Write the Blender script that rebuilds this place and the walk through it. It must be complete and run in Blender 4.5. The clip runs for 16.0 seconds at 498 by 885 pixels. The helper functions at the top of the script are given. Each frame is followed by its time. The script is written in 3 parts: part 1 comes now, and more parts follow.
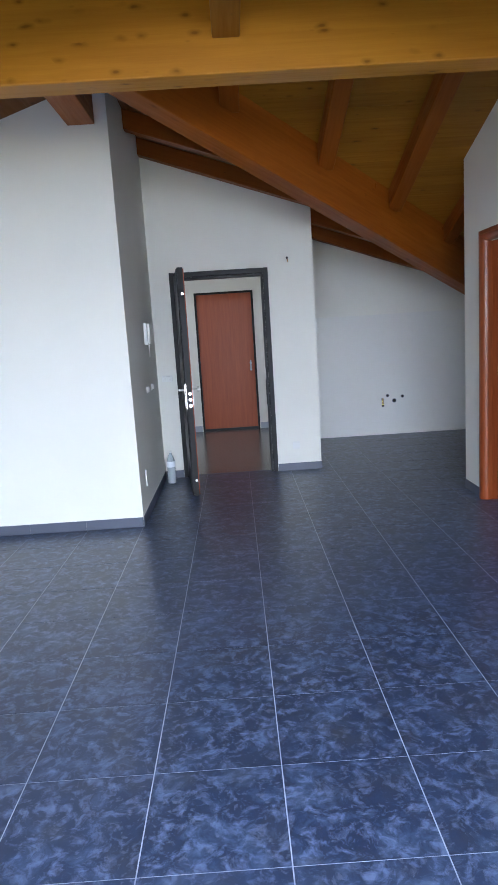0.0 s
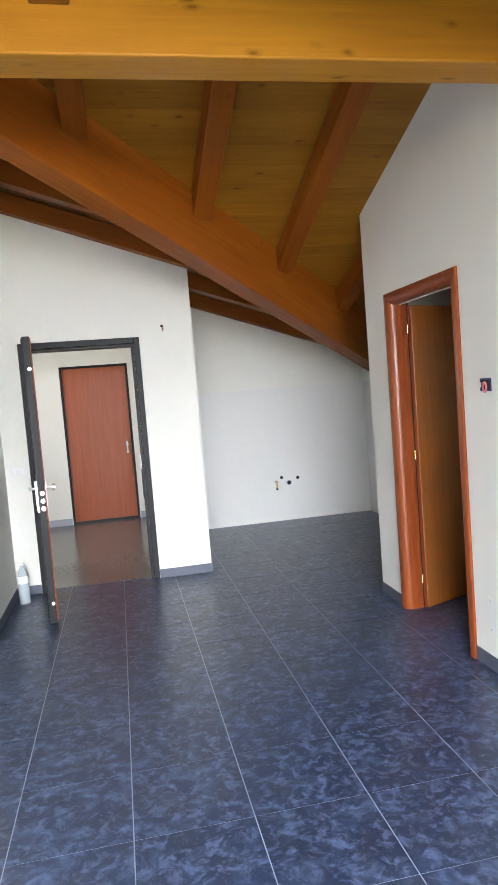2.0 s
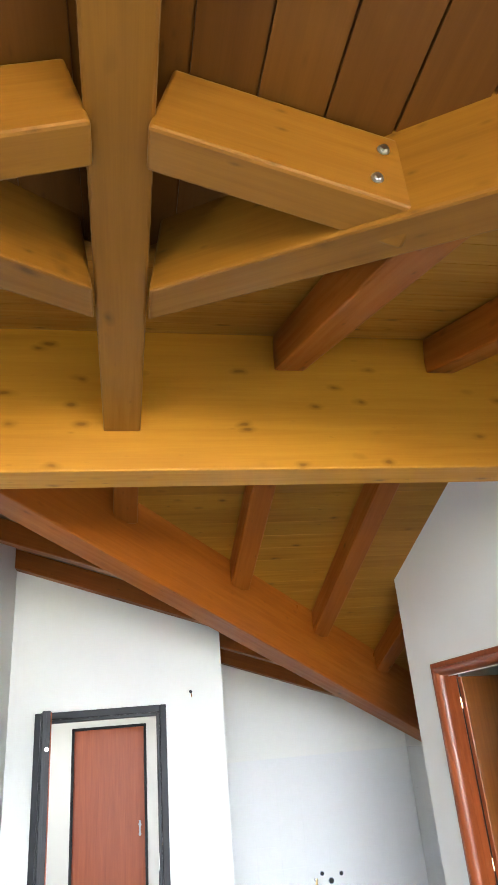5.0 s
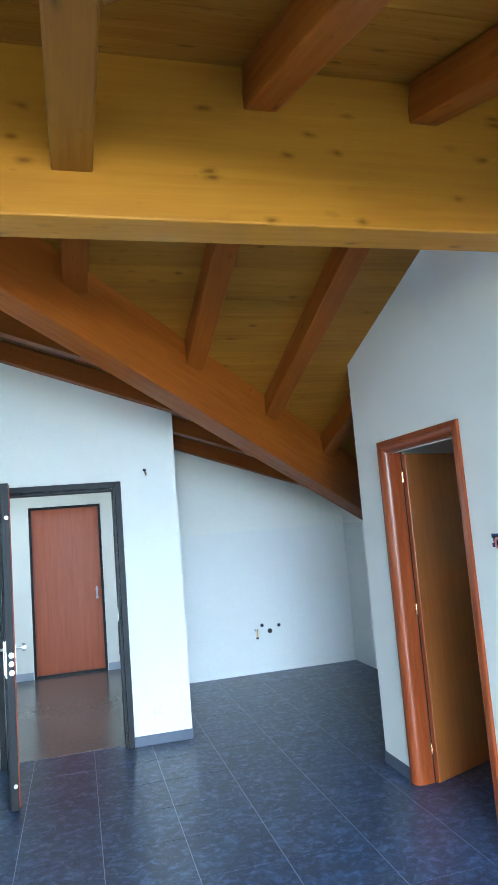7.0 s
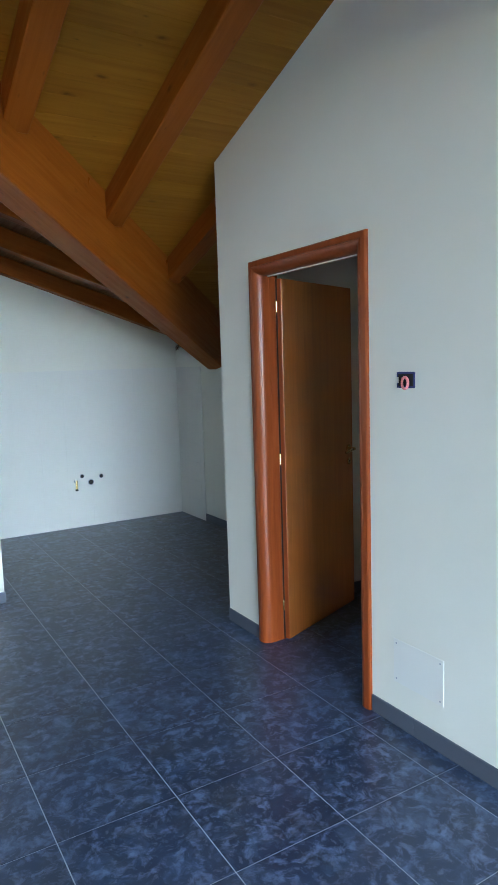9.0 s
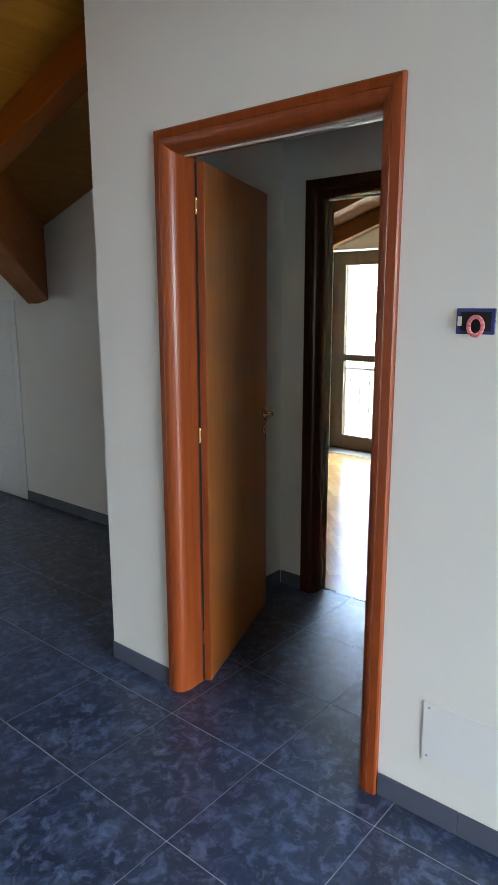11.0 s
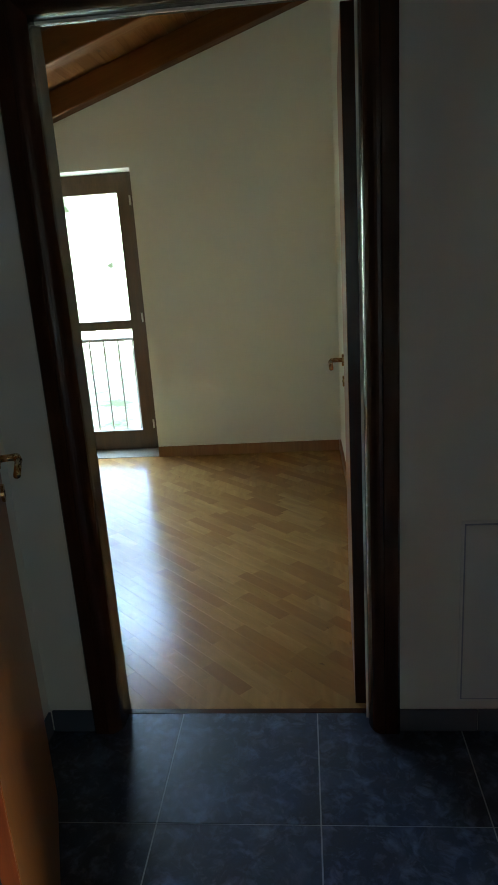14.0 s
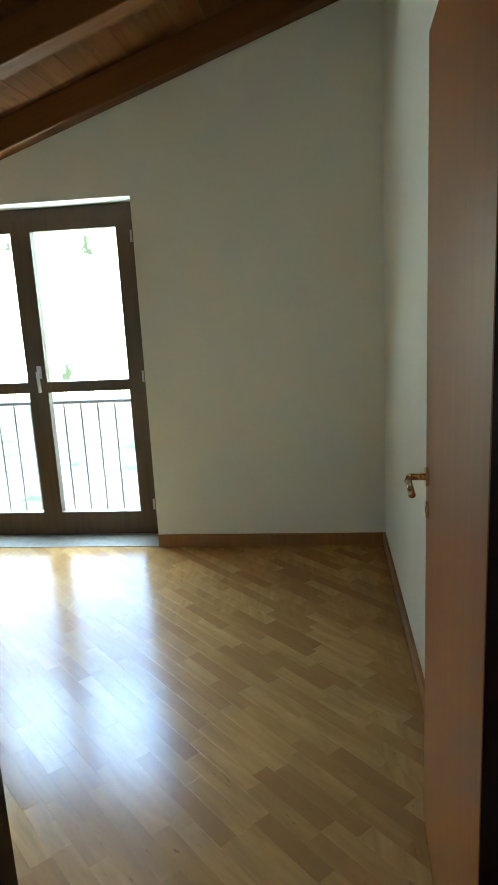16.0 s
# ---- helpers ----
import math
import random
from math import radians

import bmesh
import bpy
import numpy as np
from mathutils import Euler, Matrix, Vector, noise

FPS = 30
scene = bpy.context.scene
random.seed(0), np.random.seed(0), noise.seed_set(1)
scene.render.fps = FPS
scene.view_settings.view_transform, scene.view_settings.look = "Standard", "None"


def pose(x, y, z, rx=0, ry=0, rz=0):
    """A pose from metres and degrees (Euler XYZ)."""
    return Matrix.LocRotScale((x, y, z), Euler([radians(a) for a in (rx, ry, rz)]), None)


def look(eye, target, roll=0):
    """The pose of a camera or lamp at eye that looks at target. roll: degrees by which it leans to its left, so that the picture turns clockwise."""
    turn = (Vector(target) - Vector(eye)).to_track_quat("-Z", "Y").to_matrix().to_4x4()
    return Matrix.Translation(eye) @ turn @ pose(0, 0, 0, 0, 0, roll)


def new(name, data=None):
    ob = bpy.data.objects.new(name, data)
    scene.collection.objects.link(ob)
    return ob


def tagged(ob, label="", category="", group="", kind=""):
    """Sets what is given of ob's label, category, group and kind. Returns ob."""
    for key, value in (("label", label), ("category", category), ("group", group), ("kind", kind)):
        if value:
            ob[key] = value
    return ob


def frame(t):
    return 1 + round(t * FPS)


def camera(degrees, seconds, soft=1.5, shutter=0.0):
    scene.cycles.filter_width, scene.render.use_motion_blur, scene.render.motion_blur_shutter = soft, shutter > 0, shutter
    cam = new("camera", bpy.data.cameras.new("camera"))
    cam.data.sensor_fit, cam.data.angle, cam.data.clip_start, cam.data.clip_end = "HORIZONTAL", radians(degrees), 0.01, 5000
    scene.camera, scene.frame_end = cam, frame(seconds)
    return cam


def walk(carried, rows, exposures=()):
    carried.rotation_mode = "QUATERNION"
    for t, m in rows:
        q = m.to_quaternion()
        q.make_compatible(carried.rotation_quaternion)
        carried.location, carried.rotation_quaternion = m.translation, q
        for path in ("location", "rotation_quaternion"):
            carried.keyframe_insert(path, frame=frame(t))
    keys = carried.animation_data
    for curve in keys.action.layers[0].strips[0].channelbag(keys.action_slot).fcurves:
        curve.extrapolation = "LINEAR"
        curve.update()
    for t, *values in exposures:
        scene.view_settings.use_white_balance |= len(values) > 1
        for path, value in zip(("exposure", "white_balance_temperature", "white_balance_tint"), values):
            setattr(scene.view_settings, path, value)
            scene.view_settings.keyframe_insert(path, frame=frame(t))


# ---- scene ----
cam = camera(41.2, 16.0)
PATH = [
    (0, (-0.07, -0.083, 1.513), (-0.045, 1.888, 1.177), -3.6),
    (0.5, (-0.016, 0.201, 1.514), (0.137, 2.16, 1.137), -2.9),
    (1, (0.03, 0.439, 1.496), (0.321, 2.383, 1.125), -2.5),
    (1.5, (0.039, 0.806, 1.54), (0.507, 2.723, 1.213), -3.7),
    (2, (0.086, 1.027, 1.576), (0.463, 2.985, 1.425), -4.5),
    (2.5, (0.086, 1.107, 1.642), (0.454, 3.07, 1.74), -4.6),
    (3, (0.026, 1.096, 1.737), (0.395, 3.001, 2.224), -5.1),
    (3.5, (-0.002, 1.077, 1.794), (0.354, 2.897, 2.541), -5.3),
    (3.7, (-0.007, 1.079, 1.806), (0.355, 2.877, 2.604), -5.3),
    (5.8, (-0.01, 1.145, 1.825), (0.372, 2.932, 2.638), -4.7),
    (6, (-0.01, 1.156, 1.807), (0.408, 2.976, 2.523), -4.5),
    (6.5, (-0.045, 1.223, 1.757), (0.458, 3.11, 2.19), -5.4),
    (7, (-0.057, 1.255, 1.707), (0.459, 3.173, 1.943), -4.6),
    (7.5, (-0.041, 1.392, 1.67), (0.579, 3.294, 1.688), -2.9),
    (8, (0.026, 1.582, 1.646), (0.682, 3.471, 1.631), -1.9),
    (8.5, (0.021, 1.827, 1.625), (0.796, 3.668, 1.513), -1.3),
    (9, (-0.024, 2.106, 1.6), (0.994, 3.811, 1.368), -1.8),
    (9.2, (-0.031, 2.239, 1.579), (1.058, 3.898, 1.33), -1.5),
    (11.5, (0.287, 3.734, 1.557), (1.932, 4.783, 1.117), -0.8),
    (12, (0.38, 4.01, 1.503), (2.173, 4.793, 1.086), -2.6),
    (12.5, (0.609, 4.234, 1.44), (2.434, 4.918, 0.99), -2.7),
    (13, (0.837, 4.419, 1.462), (2.697, 4.938, 0.943), -2.2),
    (13.5, (1.032, 4.615, 1.483), (2.94, 4.844, 0.929), -2.7),
    (14, (1.265, 4.696, 1.481), (3.179, 4.877, 0.928), -3.8),
    (14.5, (1.529, 4.753, 1.489), (3.438, 4.961, 0.929), -2.5),
    (15, (1.8, 4.833, 1.504), (3.733, 4.908, 0.996), -2.2),
    (15.5, (2.019, 4.855, 1.533), (3.959, 4.916, 1.05), -3.3),
    (16, (2.267, 4.798, 1.508), (4.206, 5.029, 1.076), -3.0),
]
walk(cam, [(t, look(eye, target, roll)) for t, eye, target, roll in PATH],
     [(0, -0.82, 5950, 14), (0.8, -0.35, 6250, 14), (1.5, -0.05, 6800, 13), (3.2, 0.2, 6700, 14), (6.0, 0.6, 6050, 4), (6.6, 0.4, 5150, -1), (7.5, -0.18, 5350, -1),
      (9, -0.28, 5700, 0), (11.3, -0.3, 6400, 10), (12.1, -0.78, 6050, 3), (12.5, -1.08, 5900, 0), (13.4, -1.2, 5850, -2), (14, -1.05, 5850, -2), (15, -0.78, 5700, -1), (16, -0.78, 5650, -1)])

# ---- light ----
world = bpy.data.worlds.new("sky")
scene.world = world
world.use_nodes = True
wn = world.node_tree.nodes
sky = wn.new("ShaderNodeTexSky")
sky.sky_type = "NISHITA"
sky.sun_disc = False
sky.sun_elevation = radians(55)
sky.sun_rotation = radians(40)
wn["Background"].inputs["Strength"].default_value = 0.15
world.node_tree.links.new(sky.outputs[0], wn["Background"].inputs["Color"])
sun = new("sun", bpy.data.lights.new("sun", "SUN"))
sun.data.energy, sun.data.angle, sun.data.color = 4.5, radians(0.5), (1.0, 0.95, 0.88)
sun.matrix_world = look((-20, 20, 40), (0, 0, 0))


def window_light(name, m, w, h, power, color, spread=180):
    lamp = new(name, bpy.data.lights.new(name, "AREA"))
    lamp.data.shape, lamp.data.size, lamp.data.size_y = "RECTANGLE", w, h
    lamp.data.energy, lamp.data.color = power, color
    lamp.data.spread = radians(spread)
    lamp.matrix_world = m
    return lamp


# daylight outside the openings: sky before the unseen balcony doors and the bedroom window; horizon, side, bounce and
# stair lamps are added fills
window_light("balcony_sky_light", look((0.6, -6.0, 4.1), (0.3, 0.0, 2.6)), 8.0, 4.6, 10200, (0.76, 0.86, 1.0))
# added warm lamp in mid-air, aimed to brighten ridge beam and walls
window_light("horizon_fill_light", look((0.8, -6.0, 1.35), (0.3, 4.0, 2.2)), 8.0, 0.8, 400, (1.0, 0.97, 0.74), 150)
# weak fill from an unseen wall, added to lift the ridge beam
window_light("side_fill_light", look((-3.58, 1.5, 1.35), (1.9, 2.6, 1.75)), 2.1, 1.5, 16, (0.92, 1.0, 0.86))
window_light("bedroom_sky_light", look((8.2, 6.62, 4.6), (4.9, 6.2, 1.0)), 4.4, 4.0, 2150, (0.58, 0.80, 1.0))
# added lamp hidden below the sash, throws fill up onto walls and ceiling
window_light("bedroom_bounce_fill", look((6.8, 6.62, -0.18), (6.2, 6.62, 0.6)), 1.8, 0.3, 340, (0.92, 1.0, 0.82))
# added at an invented stair opening, only to light the landing
window_light("stair_fill_light", look((-1.68, 8.6, 1.6), (0, 8.6, 1.4)), 1.2, 1.4, 22, (0.95, 0.97, 1.0))

# ---- materials ----
def material(name, base, rough=0.6, metal=0.0, spec=0.5):
    m = bpy.data.materials.new(name)
    m.use_nodes = True
    b = m.node_tree.nodes["Principled BSDF"]
    b.inputs["Base Color"].default_value = (*base, 1)
    b.inputs["Roughness"].default_value = rough
    b.inputs["Metallic"].default_value = metal
    b.inputs["Specular IOR Level"].default_value = spec
    return m


class Nodes:
    """Short hand for wiring one material."""

    def __init__(self, m):
        self.tree = m.node_tree
        self.bsdf = m.node_tree.nodes["Principled BSDF"]

    def add(self, kind, **values):
        n = self.tree.nodes.new(kind)
        for k, v in values.items():
            n.inputs[k.replace("_", " ")].default_value = v
        return n

    def link(self, a, b):
        self.tree.links.new(a, b)

    def coords(self, scale, rot=(0, 0, 0)):
        c = self.tree.nodes.new("ShaderNodeTexCoord")
        p = self.add("ShaderNodeMapping", Scale=scale, Rotation=rot)
        self.link(c.outputs["Object"], p.inputs["Vector"])
        return p.outputs[0]

    def noise(self, vec, scale, detail=4.0, rough=0.55, distort=0.0):
        n = self.add("ShaderNodeTexNoise", Scale=scale, Detail=detail, Roughness=rough, Distortion=distort)
        self.link(vec, n.inputs["Vector"])
        return n.outputs[0]

    def ramp(self, fac, stops):
        r = self.tree.nodes.new("ShaderNodeValToRGB")
        els = r.color_ramp.elements
        els[1].position, els[1].color = stops[-1][0], (*stops[-1][1], 1)
        els[0].position, els[0].color = stops[0][0], (*stops[0][1], 1)
        for p, c in stops[1:-1]:
            els.new(p).color = (*c, 1)
        self.link(fac, r.inputs[0])
        return r.outputs[0]

    def mix(self, fac, a, b, blend="MIX"):
        x = self.tree.nodes.new("ShaderNodeMix")
        x.data_type, x.blend_type = "RGBA", blend
        for v, s in ((fac, x.inputs[0]), (a, x.inputs[6]), (b, x.inputs[7])):
            if isinstance(v, (int, float)):
                s.default_value = v
            elif isinstance(v, tuple):
                s.default_value = (*v, 1)
            else:
                self.link(v, s)
        return x.outputs[2]

    def math(self, op, a, b):
        x = self.tree.nodes.new("ShaderNodeMath")
        x.operation = op
        for v, s in ((a, x.inputs[0]), (b, x.inputs[1])):
            if isinstance(v, (int, float)):
                s.default_value = v
            else:
                self.link(v, s)
        return x.outputs[0]

    def bump(self, height, strength, distance):
        b = self.add("ShaderNodeBump", Strength=strength, Distance=distance)
        self.link(height, b.inputs["Height"])
        self.link(b.outputs[0], self.bsdf.inputs["Normal"])

    def random(self, island=False):
        if island:
            return self.tree.nodes.new("ShaderNodeNewGeometry").outputs["Random Per Island"]
        return self.tree.nodes.new("ShaderNodeObjectInfo").outputs["Random"]

    def color(self, c):
        self.link(c, self.bsdf.inputs["Base Color"])

    def rough(self, r):
        self.link(r, self.bsdf.inputs["Roughness"])


def plaster(name, base):
    m = material(name, base, 0.85, spec=0.25)
    n = Nodes(m)
    big = n.noise(n.coords((1, 1, 1)), 0.9, 3)
    fine = n.noise(n.coords((1, 1, 1)), 140, 3)
    n.color(n.ramp(big, [(0.3, tuple(c * 0.94 for c in base)), (0.7, base)]))
    n.bump(fine, 0.12, 0.002)
    return m


def softwood(name, light, dark, turn=(0, 0, 0), rough=0.45, island=False, tone=0.35):
    """Stained spruce: the grain runs along local x, with scattered knots and flecks of pitch."""
    m = material(name, light, rough, spec=0.22)
    n = Nodes(m)
    mid = tuple((a + b) / 2 for a, b in zip(light, dark))
    shift = n.add("ShaderNodeVectorMath")
    shift.operation = "ADD"
    n.link(n.coords((1, 1, 1), turn), shift.inputs[0])
    n.link(n.math("MULTIPLY", n.random(island), 41.0), shift.inputs[1])

    def scaled(v):
        p = n.add("ShaderNodeMapping", Scale=v)
        n.link(shift.outputs[0], p.inputs["Vector"])
        return p.outputs[0]
    cloud = n.noise(scaled((0.9, 3.0, 3.0)), 1.6, 3, 0.5)
    grain = n.noise(scaled((0.35, 7.0, 7.0)), 5.0, 5, 0.55, 0.5)
    fine = n.noise(scaled((1.2, 60, 60)), 4.0, 3)
    c = n.ramp(cloud, [(0.32, mid), (0.5, tuple((a * 2 + b) / 3 for a, b in zip(light, dark))), (0.68, light)])
    c = n.mix(0.42, c, n.ramp(grain, [(0.3, dark), (0.7, light)]))
    c = n.mix(0.16, c, n.ramp(fine, [(0.3, dark), (0.7, light)]))
    for size, cut, depth in (((6.5, 15.0, 15.0), 0.66, 0.75), ((15.0, 42.0, 42.0), 0.78, 0.5)):
        knots = n.add("ShaderNodeTexVoronoi", Scale=1.0, Randomness=1.0)
        warp = n.add("ShaderNodeVectorMath")
        warp.operation = "MULTIPLY_ADD"
        wob = n.add("ShaderNodeTexNoise", Scale=9.0, Detail=2.0)
        n.link(shift.outputs[0], wob.inputs["Vector"])
        n.link(wob.outputs["Color"], warp.inputs[0])
        warp.inputs[1].default_value = (0.5, 0.5, 0.5)
        n.link(scaled(size), warp.inputs[2])
        n.link(warp.outputs[0], knots.inputs["Vector"])
        spot = n.ramp(knots.outputs["Distance"], [(0.07, (1, 1, 1)), (0.15, (0.45,) * 3), (0.30, (0, 0, 0))])
        some = n.ramp(knots.outputs["Color"], [(cut, (0, 0, 0)), (cut + 0.02, (1, 1, 1))])
        c = n.mix(n.math("MULTIPLY", n.math("MULTIPLY", spot, some), depth), c, tuple(d * 0.4 for d in dark))
    c = n.mix(n.math("MULTIPLY", n.random(island), tone), c, tuple(d * 0.55 for d in dark))
    n.color(c)
    n.rough(n.ramp(grain, [(0.3, (rough + 0.1,) * 3), (0.7, (rough - 0.05,) * 3)]))
    n.bump(grain, 0.1, 0.003)
    return m


def veneer(name, light, dark, rough=0.3):
    m = material(name, light, rough, spec=0.32)
    n = Nodes(m)
    g = n.noise(n.coords((9, 9, 0.5)), 3.5, 6, 0.6, 0.4)
    f = n.noise(n.coords((70, 70, 1.5)), 4, 2)
    c = n.ramp(g, [(0.3, dark), (0.7, light)])
    n.color(n.mix(0.2, c, n.ramp(f, [(0.35, dark), (0.65, light)])))
    return m


M_WALL = plaster("white_plaster", (0.81, 0.80, 0.745))
M_BEDWALL = plaster("cream_plaster", (0.88, 0.87, 0.78))
M_CEIL = plaster("ceiling_paint", (0.8, 0.8, 0.78))
M_BEAM = softwood("stained_spruce_beam", (0.31, 0.122, 0.011), (0.18, 0.060, 0.005), tone=0.2)
M_GLULAM = softwood("honey_glulam", (0.55, 0.240, 0.018), (0.37, 0.132, 0.009), tone=0.1)
# spruce base reddened to stand in for weaker light on valley and rafters
M_BEAM_RED = softwood("dim_red_spruce_beam", (0.36, 0.100, 0.008), (0.20, 0.046, 0.004), tone=0.25)
# one spruce: crosswise slopes lightened, lengthwise ones darkened, in place of light
M_PLANK_X = softwood("spruce_planks_crosswise_lit", (0.42, 0.185, 0.017), (0.22, 0.080, 0.008), island=True, tone=0.25)
M_PLANK_Y = softwood("spruce_planks_lengthwise_shade", (0.23, 0.082, 0.010), (0.125, 0.040, 0.005), (0, 0, radians(90)), island=True)
# bedroom ceiling: same stain, base darkened for its backlit shade
M_BEAM_SHADE = softwood("shaded_spruce_beam", (0.17, 0.060, 0.007), (0.095, 0.028, 0.004), tone=0.25)
M_PLANK_SHADE = softwood("shaded_spruce_planks", (0.16, 0.058, 0.007), (0.08, 0.026, 0.004), island=True)
M_CHERRY = veneer("cherry_veneer", (0.29, 0.066, 0.015), (0.19, 0.037, 0.009))
M_OAKLEAF = veneer("door_leaf_veneer", (0.34, 0.110, 0.021), (0.25, 0.076, 0.015))
M_REDDOOR = veneer("mahogany_panel", (0.36, 0.078, 0.020), (0.25, 0.048, 0.013), 0.42)
M_WENGE = veneer("dark_steel_frame", (0.016, 0.016, 0.018), (0.010, 0.010, 0.011), 0.45)
M_WENGE.node_tree.nodes["Principled BSDF"].inputs["Specular IOR Level"].default_value = 0.18
# cherry darkened to near black for vestibule shade; also the dark threshold strip
M_DARKFRAME = veneer("shaded_cherry_and_dark_strip", (0.055, 0.020, 0.010), (0.030, 0.011, 0.006), 0.22)
M_WINFRAME = veneer("window_frame_wood", (0.10, 0.055, 0.03), (0.055, 0.03, 0.016), 0.4)
M_SKIRT = material("tile_skirting", (0.085, 0.096, 0.130), 0.4)
M_WOODSKIRT = veneer("wood_skirting", (0.34, 0.16, 0.06), (0.25, 0.11, 0.04), 0.4)
M_CHROME = material("satin_chrome", (0.62, 0.61, 0.58), 0.3, 1.0)
M_NICKEL = material("dull_nickel", (0.33, 0.32, 0.30), 0.42, 1.0)
M_BRASS = material("brass", (0.75, 0.55, 0.28), 0.25, 1.0)
M_GASKET = material("pale_gasket", (0.75, 0.73, 0.66), 0.6)
M_GROUT = material("grey_grout", (0.36, 0.39, 0.46), 0.85)
M_PLASTIC = material("white_plastic", (0.78, 0.78, 0.76), 0.4)
# paints the shade of holes and slots as solid black; also black fittings
M_BLACK = material("black_void", (0.01, 0.01, 0.012), 0.7)
M_BLUE = material("blue_wall_box", (0.02, 0.03, 0.16), 0.5)
M_PINK = material("pink_conduit", (0.75, 0.24, 0.25), 0.5)
M_RAIL = material("painted_steel_rail", (0.35, 0.33, 0.3), 0.5)

M_TILE = material("dark_slate_tile", (0.07, 0.07, 0.09), 0.32)
n = Nodes(M_TILE)
off = n.add("ShaderNodeVectorMath")
off.operation = "ADD"
n.link(n.coords((1, 1, 1)), off.inputs[0])
n.link(n.math("MULTIPLY", n.random(), 37.0), off.inputs[1])
warp = n.add("ShaderNodeTexNoise", Scale=9.0, Detail=3.0)
n.link(off.outputs[0], warp.inputs["Vector"])
bend = n.add("ShaderNodeVectorMath")
bend.operation = "MULTIPLY_ADD"
n.link(warp.outputs["Color"], bend.inputs[0])
bend.inputs[1].default_value = (0.12, 0.12, 0.12)
n.link(off.outputs[0], bend.inputs[2])
# broad clouds, cleft flakes with crisp edges, brown stains
cloud = n.noise(bend.outputs[0], 8.0, 6, 0.66)
flake = n.noise(bend.outputs[0], 21.0, 5, 0.62)
chip = n.noise(bend.outputs[0], 40.0, 3, 0.6)
stain = n.noise(off.outputs[0], 5.5, 4, 0.6)
c = n.ramp(cloud, [(0.20, (0.015, 0.023, 0.050)), (0.50, (0.021, 0.034, 0.072)), (0.60, (0.039, 0.062, 0.122)), (0.74, (0.092, 0.130, 0.220))])
c = n.mix(n.ramp(flake, [(0.49, (0, 0, 0)), (0.57, (0.26,) * 3), (0.70, (0.70,) * 3)]), c, (0.150, 0.198, 0.340))
c = n.mix(n.ramp(chip, [(0.58, (0, 0, 0)), (0.68, (0.4,) * 3)]), c, (0.140, 0.165, 0.240))
c = n.mix(n.ramp(stain, [(0.50, (0, 0, 0)), (0.70, (0.45,) * 3)]), c, (0.036, 0.040, 0.048))
n.color(c)


def parquet(name, island):
    """Oiled oak strips, each with its own tone, grain and the odd dark fleck."""
    m = material(name, (0.4, 0.24, 0.1), 0.2, spec=0.25)
    n = Nodes(m)
    shifted = []
    for scl in ((1.6, 9, 9), (4, 10, 10)):
        ad = n.add("ShaderNodeVectorMath")
        ad.operation = "ADD"
        n.link(n.coords(scl, (0, 0, radians(-45) if island else 0)), ad.inputs[0])
        n.link(n.math("MULTIPLY", n.random(island), 53.0), ad.inputs[1])
        shifted.append(ad.outputs[0])
    g = n.noise(shifted[0], 2.6, 5, 0.55, 0.5)
    k = n.noise(shifted[1], 4.5, 3, 0.55)
    c = n.ramp(n.random(island), [(0.0, (0.51, 0.290, 0.100)), (0.35, (0.43, 0.232, 0.076)), (0.75, (0.36, 0.186, 0.058)), (1.0, (0.31, 0.153, 0.048))])
    c = n.mix(n.ramp(g, [(0.3, (0.6,) * 3), (0.68, (0, 0, 0))]), c, (0.250, 0.126, 0.043))
    c = n.mix(n.ramp(k, [(0.68, (0, 0, 0)), (0.76, (0.6,) * 3)]), c, (0.12, 0.058, 0.025))
    n.color(c)
    n.rough(n.ramp(g, [(0.3, (0.24,) * 3), (0.7, (0.17,) * 3)]))
    n.bump(g, 0.03, 0.001)
    return m


M_PARQUET = parquet("oiled_parquet", False)
M_PARQUET_FIELD = parquet("oiled_parquet_field", True)

M_LANDING = material("polished_landing_tile", (0.14, 0.13, 0.12), 0.2)
n = Nodes(M_LANDING)
g = n.noise(n.coords((1, 1, 1)), 30, 5)
n.color(n.ramp(g, [(0.35, (0.125, 0.117, 0.108)), (0.7, (0.15, 0.141, 0.131))]))

M_SILL = material("pale_stone_sill", (0.42, 0.39, 0.34), 0.35)
n = Nodes(M_SILL)
n.color(n.ramp(n.noise(n.coords((1, 1, 1)), 26, 6, 0.65), [(0.35, (0.19, 0.155, 0.12)), (0.65, (0.29, 0.245, 0.20))]))

M_WALLTILE = material("white_wall_tile", (0.80, 0.80, 0.78), 0.18)
M_GLASS = material("window_glass", (1, 1, 1), 0.0)
M_GLASS.node_tree.nodes["Principled BSDF"].inputs["Transmission Weight"].default_value = 1.0
M_GLASS.node_tree.nodes["Principled BSDF"].inputs["IOR"].default_value = 1.05


# ---- mesh helpers ----
def mesh_of(bm, name, mat):
    bmesh.ops.recalc_face_normals(bm, faces=bm.faces)
    me = bpy.data.meshes.new(name)
    bm.to_mesh(me)
    bm.free()
    me.materials.append(mat)
    return me


def part(name, bm, mat, parent=None, label="", smooth=False):
    me = mesh_of(bm, name, mat)
    if smooth:
        for p in me.polygons:
            p.use_smooth = True
    ob = new(name, me)
    ob.parent = parent
    if label:
        ob["label"] = label
    return ob


def thing(name, m, label, category, group="", kind=""):
    ob = new(name)
    ob.matrix_world = m
    return tagged(ob, label, category, group, kind)


